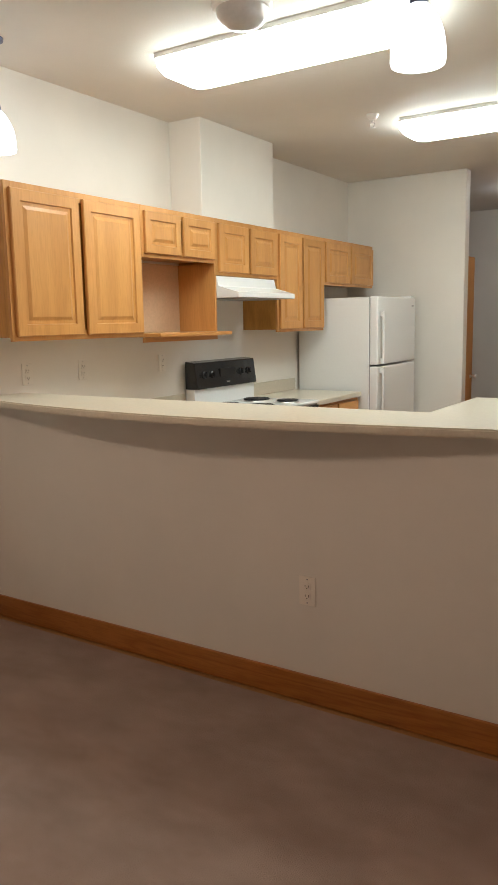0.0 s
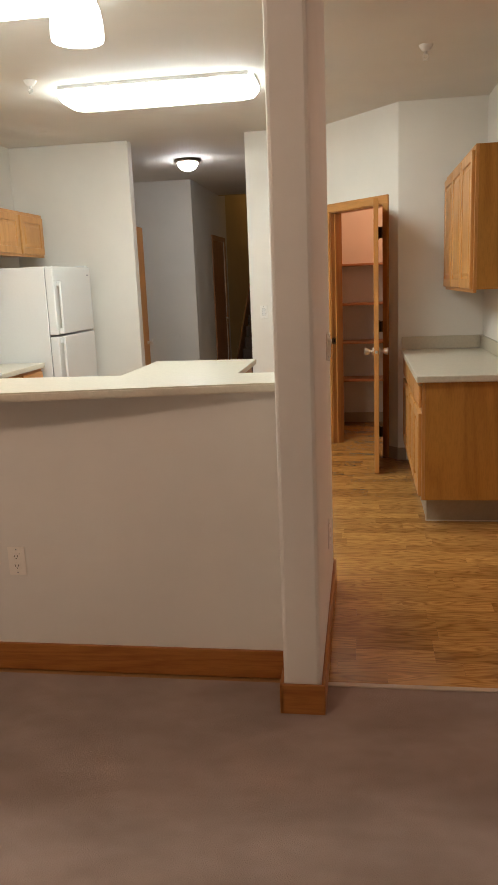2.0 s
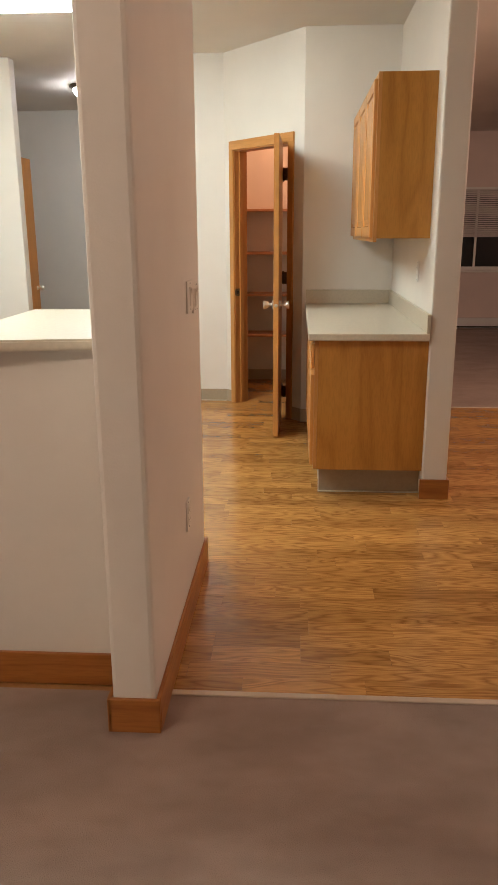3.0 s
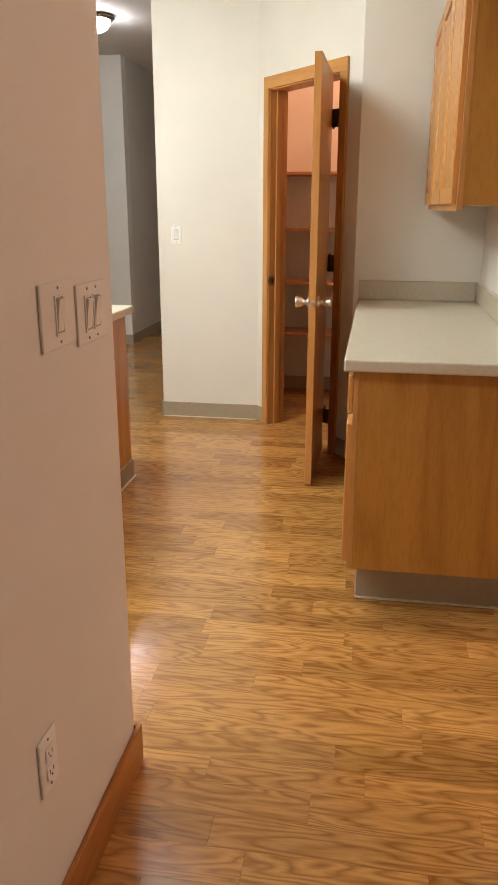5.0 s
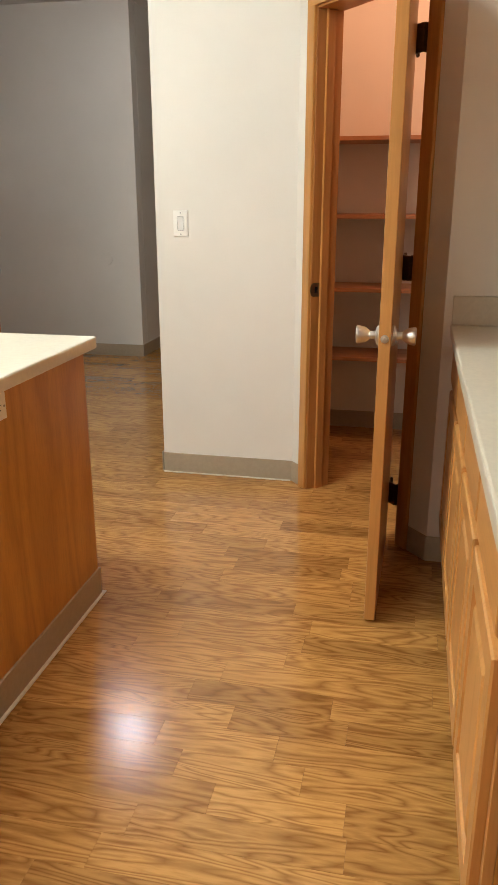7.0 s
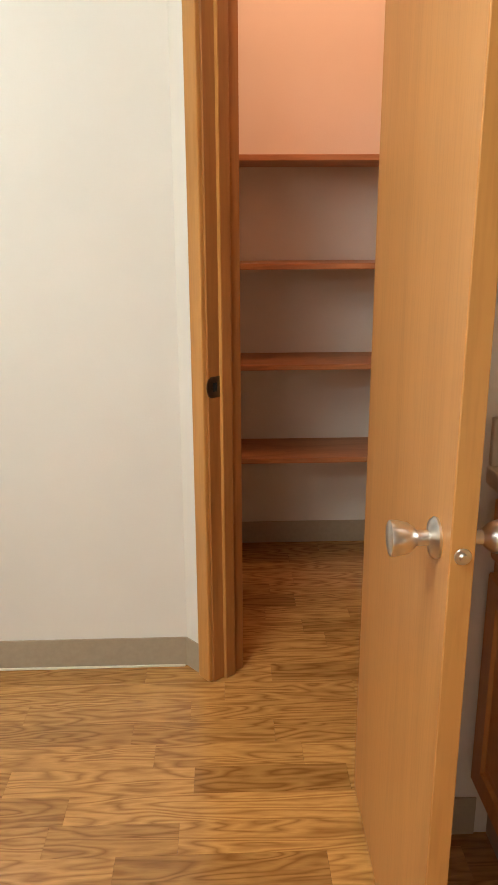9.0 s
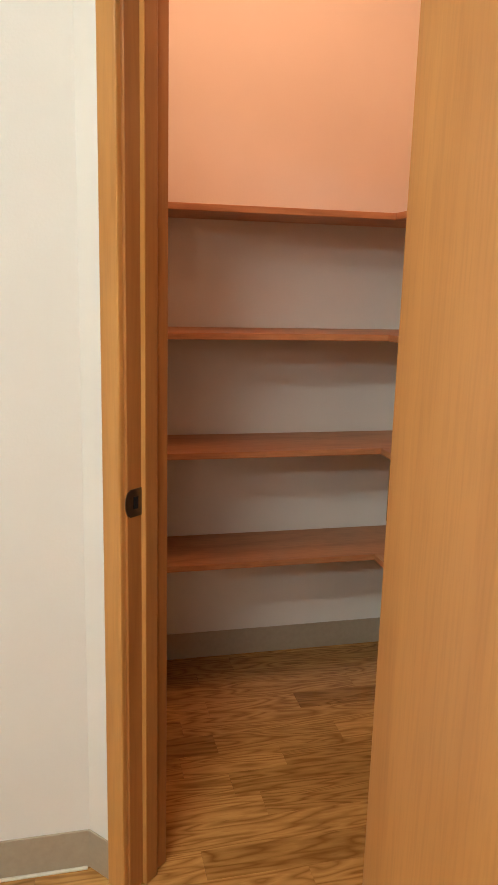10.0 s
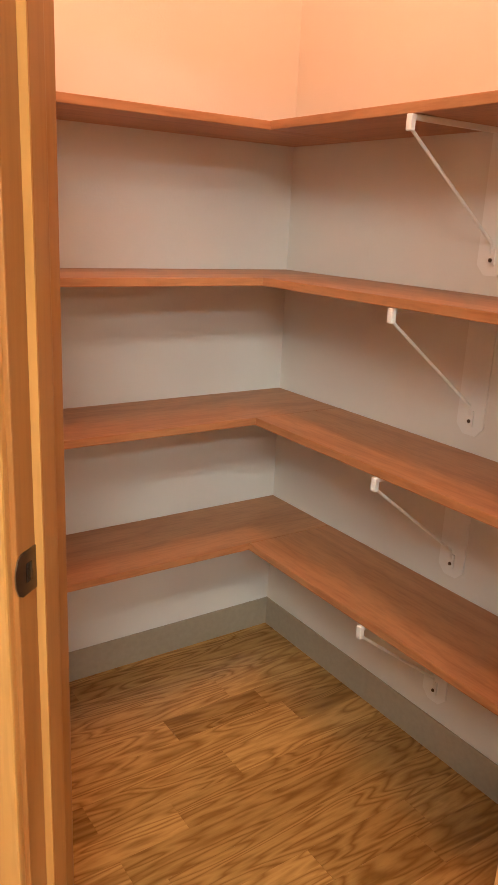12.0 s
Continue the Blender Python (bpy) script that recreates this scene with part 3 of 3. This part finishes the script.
# ---- appliances ----
def stove():
    ob = thing("stove", pose(WEST, 1.665, 0, 0, 0, 90), "white electric coil stove with black backguard", "stove")
    w = 0.76
    boxes("body", WHITE, [((0, -0.63, 0.02), (w, -0.02, 0.895))], ob, 0.004)
    for fx in (0.03, w - 0.07):
        for fy in (-0.60, -0.09):
            boxes("foot", BLACK, [((fx, fy, 0.0), (fx + 0.04, fy + 0.04, 0.02))], ob)
    boxes("cooktop", WHITE, [((-0.002, -0.655, 0.8955), (w + 0.002, -0.09, 0.918))], ob, 0.006)
    boxes("oven_door", WHITE, [((0.012, -0.665, 0.24), (w - 0.012, -0.631, 0.80))], ob, 0.006)
    boxes("oven_window", BLACK, [((0.16, -0.668, 0.40), (w - 0.16, -0.6655, 0.66))], ob)
    boxes("vent_strip", BLACK, [((0.012, -0.66, 0.815), (w - 0.012, -0.631, 0.885))], ob, 0.003)
    bm = bmesh.new()
    add_bar(bm, (0.08, -0.70, 0.755), (w - 0.08, -0.70, 0.755), 0.012)
    add_box(bm, (0.09, -0.70, 0.745), (0.115, -0.664, 0.765))
    add_box(bm, (w - 0.115, -0.70, 0.745), (w - 0.09, -0.664, 0.765))
    finish(bm, "handle", WHITE, ob)
    boxes("backguard_base", WHITE, [((0, -0.10, 0.9185), (w, -0.02, 1.035))], ob, 0.005)
    bm = bmesh.new()
    prof = [(-0.02, 1.0355), (-0.125, 1.0355), (-0.10, 1.215), (-0.02, 1.225)]
    a = [bm.verts.new((0, y, z)) for y, z in prof]
    b = [bm.verts.new((w, y, z)) for y, z in prof]
    bm.faces.new(a), bm.faces.new(list(reversed(b)))
    for k in range(4):
        bm.faces.new((a[k], b[k], b[(k + 1) % 4], a[(k + 1) % 4]))
    tagged(finish(bm, "backguard", BLACK, ob, 0.006), "glossy black control backguard")
    for x in (0.10, 0.20, w - 0.20, w - 0.10):
        turned("knob", BLACK, [(0, 0), (0.026, 0), (0.026, 0.006), (0.019, 0.010), (0.016, 0.028), (0, 0.029)], pose(x, -0.113, 1.13, 82), ob, 18)
    boxes("display", COIL, [((0.29, -0.1185, 1.105), (0.47, -0.1125, 1.165))], ob)
    boxes("badge", CHROME, [((0.36, -0.1235, 1.062), (0.40, -0.1205, 1.072))], ob)
    for x, y, r in ((0.19, -0.50, 0.10), (0.56, -0.50, 0.078), (0.19, -0.24, 0.078), (0.56, -0.24, 0.10)):
        turned("drip_bowl", CHROME, [(0.0, 0.9182), (r * 0.9, 0.9182), (r + 0.014, 0.922), (r + 0.016, 0.9185)], pose(x, y, 0), ob)
        bm = bmesh.new()
        pts = []
        turns = 4
        for k in range(turns * 18 + 1):
            rr = 0.02 + (r - 0.02) * k / (turns * 18)
            an = 2 * math.pi * k / 18
            pts.append(Vector((x + rr * math.cos(an), y + rr * math.sin(an), 0.929)))
        for p, q in zip(pts, pts[1:]):
            add_bar(bm, p, q, 0.0055, 6)
        finish(bm, "burner_coil", COIL, ob)
    return ob


stove()


def refrigerator():
    ob = thing("refrigerator", pose(WEST + 0.03, 3.27, 0, 0, 0, 90), "white top-freezer refrigerator in the corner", "refrigerator")
    w, d = 0.86, 0.645
    boxes("cabinet", WHITE, [((0, -d, 0.03), (w, 0, 1.668))], ob, 0.006)
    boxes("grille", GREY, [((0.01, -d - 0.03, 0.012), (w - 0.01, -d + 0.02, 0.10))], ob, 0.004)
    boxes("freezer_door", WHITE, [((0, -d - 0.075, 1.122), (w, -d - 0.006, 1.672))], ob, 0.010)
    boxes("fridge_door", WHITE, [((0, -d - 0.075, 0.11), (w, -d - 0.006, 1.108))], ob, 0.010)
    boxes("gasket", GREY, [((0.012, -d - 0.0065, 0.12), (w - 0.012, -d + 0.001, 1.66))], ob)
    for z0, z1, s in ((1.13, 1.55, 1), (0.55, 1.10, -1)):
        bm = bmesh.new()
        add_box(bm, (0.040, -d - 0.118, z0), (0.068, -d - 0.098, z1))
        zf = z0 if s > 0 else z1 - 0.05
        add_box(bm, (0.042, -d - 0.0985, zf + 0.002), (0.066, -d - 0.076, zf + 0.048))
        add_box(bm, (0.042, -d - 0.0985, (z1 - 0.04) if s > 0 else z0), (0.066, -d - 0.076, z1 if s > 0 else z0 + 0.04))
        finish(bm, "handle", WHITE, ob, 0.006)
    boxes("badge", GREY, [((w - 0.10, -d - 0.0775, 1.595), (w - 0.055, -d - 0.0752, 1.607))], ob)
    boxes("hinge_cover", WHITE, [((w - 0.09, -d - 0.06, 1.6725), (w - 0.02, -d + 0.03, 1.686))], ob, 0.003)
    return ob


refrigerator()


# ---- lamps ----
def fluorescent(x, y):
    ob = thing("ceiling_lamp", pose(x, y, H), "lit fluorescent wraparound ceiling lamp with white diffuser", "ceiling lamp", "fluorescent lamps")
    hl, hw = 0.652, 0.195
    boxes("housing", WHITE, [((-hl + 0.03, -hw - 0.004, -0.0235), (hl - 0.03, hw + 0.004, -0.0005)), ((-hl - 0.002, -hw + 0.05, -0.0235), (-hl + 0.03, hw - 0.05, -0.0005)), ((hl - 0.03, -hw + 0.05, -0.0235), (hl + 0.002, hw - 0.05, -0.0005))], ob)
    bm = bmesh.new()
    out = []
    for px, py, r in ((hl, hw, 0.07), (-hl, hw, 0.07), (-hl, -hw, 0.07), (hl, -hw, 0.07)):
        cx, cy = px - math.copysign(r, px), py - math.copysign(r, py)
        a0 = {(1, 1): 0, (-1, 1): 90, (-1, -1): 180, (1, -1): 270}[(int(math.copysign(1, px)), int(math.copysign(1, py)))]
        for k in range(5):
            a = radians(a0 + k * 22.5)
            out.append((cx + r * math.cos(a), cy + r * math.sin(a)))
    rings = []
    for shrink, z in ((0.0, -0.024), (0.004, -0.05), (0.03, -0.086), (0.075, -0.101)):
        rings.append([bm.verts.new((p * (1 - shrink / hl), q * (1 - shrink / hw), z)) for p, q in out])
    bm.faces.new(rings[0])
    bm.faces.new(list(reversed(rings[-1])))
    for p, q in zip(rings, rings[1:]):
        for k in range(len(out)):
            bm.faces.new((p[k], p[(k + 1) % len(out)], q[(k + 1) % len(out)], q[k]))
    tagged(finish(bm, "diffuser", TUBE, ob, smooth=True), "glowing white acrylic diffuser")
    return ob


fluorescent(-0.585, 0.765)
fluorescent(-0.062, 2.585)


def pendant(x, y, z, lit=True):
    ob = thing("pendant_lamp", pose(x, y, z), "lit bell-shaped white glass pendant lamp over the bar", "pendant lamp", "pendant lamps")
    bell = [(0.084, 0.0106), (0.087, 0.022), (0.086, 0.06), (0.080, 0.10), (0.067, 0.135), (0.049, 0.165), (0.030, 0.187), (0.028, 0.184), (0.046, 0.160), (0.063, 0.131), (0.076, 0.098), (0.082, 0.06), (0.0815, 0.0115)]
    tagged(turned("shade", SHADE, bell, None, ob, 32), "glowing white glass bell shade")
    turned("fitter", GRAPHITE, [(0, 0.1875), (0.029, 0.1875), (0.030, 0.20), (0.024, 0.225), (0.012, 0.24), (0.009, 0.285), (0, 0.286)], None, ob)
    bm = bmesh.new()
    add_bar(bm, (0, 0, 0.286), (0, 0, H - z - 0.021), 0.004)
    finish(bm, "cord", GRAPHITE, ob)
    turned("canopy", GRAPHITE, [(0, H - z - 0.0005), (0.06, H - z - 0.0005), (0.058, H - z - 0.012), (0.02, H - z - 0.022), (0, H - z - 0.022)], None, ob)
    return ob


pendant(0.325, -0.01, 2.268)
pendant(-1.68, -0.01, 2.268)


def hall_lamp():
    ob = thing("hall_lamp", pose(-0.54, 5.55, H), "lit dome hall ceiling lamp with dark metal rim", "ceiling lamp")
    turned("rim", BRONZE, [(0, -0.0005), (0.138, -0.0005), (0.142, -0.02), (0.126, -0.032), (0, -0.032)], None, ob, 32)
    turned("glass", HALLGLASS, [(0.108, -0.0325), (0.104, -0.058), (0.079, -0.092), (0.044, -0.112), (0.0, -0.118)], None, ob, 32)
    return ob


hall_lamp()


def sprinkler(x, y):
    ob = thing("sprinkler_head", pose(x, y, H), "white ceiling fire sprinkler head", "sprinkler", "fire sprinklers")
    turned("escutcheon", PLASTIC, [(0, -0.0005), (0.04, -0.0005), (0.038, -0.008), (0.022, -0.03), (0.012, -0.034), (0, -0.034)], None, ob, 20)
    bm = bmesh.new()
    add_bar(bm, (0, 0, -0.034), (0, 0, -0.05), 0.009)
    for s in (1, -1):
        add_bar(bm, (0.010 * s, 0, -0.045), (0.015 * s, 0, -0.062), 0.003)
        add_bar(bm, (0.015 * s, 0, -0.062), (0.003 * s, 0, -0.078), 0.003)
    add_lathe(bm, [(0, -0.078), (0.017, -0.078), (0.017, -0.081), (0, -0.081)])
    finish(bm, "head", CHROME, ob)
    return ob


sprinkler(-0.79, 2.22)
sprinkler(1.62, 2.17)


def ceiling_dome():
    ob = thing("ceiling_dome", pose(-0.55, 0.33, H), "unlit grey-white dome fixture on the ceiling", "ceiling fixture")
    turned("base", PLASTIC, [(0, -0.0005), (0.125, -0.0005), (0.125, -0.018), (0.118, -0.026), (0, -0.026)], None, ob, 32)
    turned("dome", plain("frosted_grey", (0.55, 0.53, 0.52), 0.3), [(0.108, -0.0265), (0.104, -0.05), (0.088, -0.075), (0.055, -0.095), (0.0, -0.104)], None, ob, 32)
    return ob


ceiling_dome()


# ---- switches and outlets ----
def plate(name, m, label, gangs=1, kind="outlet", mat=None, half=None):
    """A wall plate in local x-z, facing -y."""
    ob = thing(name, m, label, name.split("_")[-1])
    hw, hh = half or 0.035 + 0.023 * (gangs - 1), 0.0575
    boxes("plate", mat or PLASTIC, [((-hw, -0.006, -hh), (hw, -0.0005, hh))], ob, 0.002)
    for g in range(gangs):
        cx = (g - (gangs - 1) / 2) * 0.046
        if kind == "outlet":
            for s in (1, -1):
                boxes("socket", mat or PLASTIC, [((cx - 0.016, -0.009, s * 0.0195 - 0.014), (cx + 0.016, -0.0061, s * 0.0195 + 0.014))], ob, 0.003)
                boxes("slot", BLACK, [((cx - 0.008, -0.0094, s * 0.0195 - 0.003), (cx - 0.006, -0.0091, s * 0.0195 + 0.006)), ((cx + 0.006, -0.0094, s * 0.0195 - 0.003), (cx + 0.008, -0.0091, s * 0.0195 + 0.006)), ((cx - 0.002, -0.0094, s * 0.0195 - 0.010), (cx + 0.002, -0.0091, s * 0.0195 - 0.006))], ob)
        else:
            boxes("rocker_frame", mat or PLASTIC, [((cx - 0.0185, -0.0085, -0.035), (cx - 0.0145, -0.0061, 0.035)), ((cx + 0.0145, -0.0085, -0.035), (cx + 0.0185, -0.0061, 0.035)), ((cx - 0.0145, -0.0085, 0.031), (cx + 0.0145, -0.0061, 0.035)), ((cx - 0.0145, -0.0085, -0.035), (cx + 0.0145, -0.0061, -0.031))], ob)
            boxes("reveal", GREY, [((cx - 0.0144, -0.0066, -0.0309), (cx + 0.0144, -0.0061, 0.0309))], ob)
            bm = bmesh.new()
            side = [(-0.0067, -0.0285), (-0.0085, -0.0285), (-0.0105, 0.0), (-0.0150, 0.0285), (-0.0067, 0.0285)]
            ends = [[bm.verts.new((cx + w, p, q)) for p, q in side] for w in (-0.0125, 0.0125)]
            bm.faces.new(ends[0]), bm.faces.new(list(reversed(ends[1])))
            for k in range(5):
                bm.faces.new((ends[0][k], ends[1][k], ends[1][(k + 1) % 5], ends[0][(k + 1) % 5]))
            finish(bm, "rocker", mat or WHITE, ob, 0.0006)
        for s in (1, -1):
            turned("screw", GREY, [(0, 0.006), (0.0032, 0.006), (0.0025, 0.0075), (0, 0.0075)], pose(cx, 0, s * 0.047, 90), ob, 8)
    return ob


plate("wall_outlet", pose(-0.089, 0, 0.455), "ivory duplex outlet on the half wall", 1, "outlet", IVORY)
plate("light_switch", pose(0.366, NORTH, 1.212), "white rocker switch on the painted wall", 1, "switch")
plate("light_switch", pose(1.095, 0.662, 1.197, 0, 0, 90), "painted-over switch plate with one wide rocker", 1, "switch", WALL, 0.073)
plate("light_switch", pose(1.095, 0.822, 1.182, 0, 0, 90), "painted-over two-gang switch plate on the wing wall", 2, "switch", WALL, 0.076)
plate("wall_outlet", pose(1.095, 0.475, 0.413, 0, 0, 90), "white duplex outlet low on the wing wall")
plate("wall_outlet", pose(0.414, 2.51, 0.822, 0, 0, 90) @ pose(0, 0, 0, 0, 90, 0), "cream duplex outlet on the island panel")
for y in (0.306, 0.718, 1.445):
    plate("wall_outlet", pose(WEST, y, 1.23, 0, 0, 90), "cream outlet on the wall under the cabinets", 1, "outlet", WALL)
plate("wall_outlet", pose(EAST, 2.36, 1.20, 0, 0, -90), "grey-edged outlet above the counter")


# ---- hall things ----
def hall_door():
    ob = thing("hall_door", pose(-0.855, 8.30, 0), "brown stained closed hall door with lever", "door")
    boxes("leaf", DARKDOOR, [((-0.028, 0.0, 0.01), (0.0105, 0.91, 2.10))], ob, 0.002)
    boxes("casing", DARKDOOR, [((0.0155, -0.07, 0.0), (0.03, -0.005, 2.165)), ((0.0155, 0.915, 0.0), (0.03, 0.98, 2.165)), ((0.016, -0.0695, 2.10), (0.0305, 0.9795, 2.1655))], ob, 0.002)
    bm = bmesh.new()
    add_bar(bm, (-0.002, 0.84, 0.96), (0.06, 0.84, 0.96), 0.011)
    add_bar(bm, (0.055, 0.85, 0.96), (0.055, 0.73, 0.96), 0.009)
    finish(bm, "lever", CHROME, ob)
    return ob


hall_door()


def wall_cover():
    ob = thing("blank_cover", pose(-1.13, 7.03, 0.83), "round pale blank cover on the hall wall", "cover plate")
    turned("disc", WALL, [(0, 0.0005), (0.055, 0.0005), (0.053, 0.006), (0, 0.007)], pose(0, 0, 0, 90), ob, 24)
    return ob


wall_cover()


def closet_door():
    ob = thing("closet_door", pose(-0.868, NORTH + 0.13, 0.01), "honey oak closet door standing open in the hall", "door")
    boxes("leaf", DOORWOOD, [((-0.0175, 0, 0), (0.0175, 0.31, 2.03))], ob, 0.002)
    turned("knob", CHROME, [(0, 0), (0.02, 0), (0.010, 0.012), (0.012, 0.03), (0.024, 0.045), (0.020, 0.06), (0, 0.064)], pose(0.0175, 0.25, 0.93, 0, 90, 0), ob)
    return ob


closet_door()


def stairs():
    ob = thing("staircase", pose(-0.835, 10.1, 0), "dark carpeted straight staircase rising from the hall", "stairs")
    for k in range(12):
        boxes("step", STAIRCARPET, [((0.04, 0.265 * k, 0.0), (1.07, 0.265 * (k + 1) + 0.0, 0.18 * (k + 1)))], ob, 0.012)
    bm = bmesh.new()
    prof = [(-0.25, 0.0), (0.1, 0.0), (3.2, 2.1), (3.2, 2.5), (-0.15, 0.25)]
    a = [bm.verts.new((0.001, y, z)) for y, z in prof]
    b = [bm.verts.new((0.022, y, z)) for y, z in prof]
    bm.faces.new(a), bm.faces.new(list(reversed(b)))
    for k in range(5):
        bm.faces.new((a[k], b[k], b[(k + 1) % 5], a[(k + 1) % 5]))
    finish(bm, "skirt_board", DARKDOOR, ob)
    return ob


stairs()


# ---- living room window and heater ----
def living_window():
    ob = new("window_1")
    ob.matrix_basis = pose(3.45, 9.4, 0.86)
    structure(ob, "dark night window with half-lowered pale blinds", "window")
    w, h = 2.15, 1.16
    boxes("frame", PLASTIC, [((0, 0.03, 0), (w, 0.09, 0.05)), ((0, 0.03, h - 0.05), (w, 0.09, h)), ((0, 0.03, 0.05), (0.05, 0.09, h - 0.05)), ((w - 0.05, 0.03, 0.05), (w, 0.09, h - 0.05)), ((0.62, 0.03, 0.05), (0.65, 0.09, h - 0.05))], ob)
    boxes("pane", NIGHT, [((0.05, 0.055, 0.05), (0.62, 0.062, h - 0.05)), ((0.65, 0.055, 0.05), (w - 0.05, 0.062, h - 0.05))], ob)
    boxes("sill", PLASTIC, [((-0.03, -0.05, -0.03), (w + 0.03, 0.029, -0.0005))], ob, 0.004)
    for k in range(22):
        z = 0.50 + k * 0.029
        boxes("blind_slat", BLIND, [((0.02, 0.004, z), (w - 0.02, 0.026, z + 0.022))], ob)
    boxes("blind_rail", BLIND, [((0.02, 0.0, 0.47), (w - 0.02, 0.028, 0.495))], ob)
    return ob


living_window()


def heater():
    ob = thing("baseboard_heater", pose(3.2, 9.39, 0), "white baseboard heater under the window", "heater")
    boxes("body", WHITE, [((0, -0.06, 0.02), (2.6, 0.0, 0.17))], ob, 0.006)
    boxes("slot", BLACK, [((0.02, -0.0615, 0.03), (2.58, -0.0602, 0.05))], ob)
    for fx in (0.05, 2.5):
        boxes("foot", GREY, [((fx, -0.05, 0.003), (fx + 0.04, -0.01, 0.02))], ob)
    return ob


heater()


# ---- floor planks ----
def plank_mesh(length, width):
    bm = bmesh.new()
    add_box(bm, (0, 0, -0.0045), (length, width, 0))
    top = [e for e in bm.edges if e.verts[0].co.z > -1e-6 and e.verts[1].co.z > -1e-6]
    bmesh.ops.bevel(bm, geom=top, offset=0.0003, segments=1, affect="EDGES")
    bmesh.ops.recalc_face_normals(bm, faces=bm.faces[:])
    me = bpy.data.meshes.new("plank")
    bm.to_mesh(me)
    bm.free()
    me.materials.append(PLANK)
    return me


PLANK_W = 0.0965
LENGTHS = [0.31, 0.40, 0.48, 0.60, 0.76]
shared = {}
rng = random.Random(7)
rest = bmesh.new()
count = 0
y = -0.0395
row = 0
while y < 5.28:
    x_end = EAST + 0.0 if y > 4.09 else 3.3
    x = 0.72 if y > NORTH else -0.72 if y > 0.9 else 0.97
    first = True
    while x < x_end - 0.05:
        ln = rng.choice((0.17, 0.24, 0.36, 0.45, 0.58)) if first else rng.choice(LENGTHS)
        first = False
        ln = round(x_end - x, 3) if x_end - x - ln < 0.15 else ln
        key = round(ln, 3)
        if count < 298 and y > 0.4 and x + ln > 0.42 and x < 1.9:
            if key not in shared:
                shared[key] = plank_mesh(key - 0.0004, PLANK_W - 0.0003)
            ob = new("plank", shared[key])
            ob.parent = floor
            ob.location = (x, y, 0)
            count += 1
        else:
            add_box(rest, (x, y, -0.0045), (x + ln - 0.0006, y + PLANK_W - 0.0006, 0))
        x += ln
    y += PLANK_W
    row += 1
for xa, xb, ya, yb in ((WEST, -0.72, 0.9255, 4.3995), (3.3, 7.0, -0.0395, 4.074), (-2.6, 0.24, 4.3995, 10.1)):
    y = ya
    while y < yb - 0.02:
        x = xa
        while x < xb - 0.02:
            ln = min(rng.choice(LENGTHS), xb - x)
            add_box(rest, (x, y, -0.0045), (x + ln - 0.0006, min(yb, y + PLANK_W) - 0.0006, 0))
            x += ln
        y += PLANK_W
tagged(finish(rest, "distant_planks", PLANK, floor), kind="stuff")
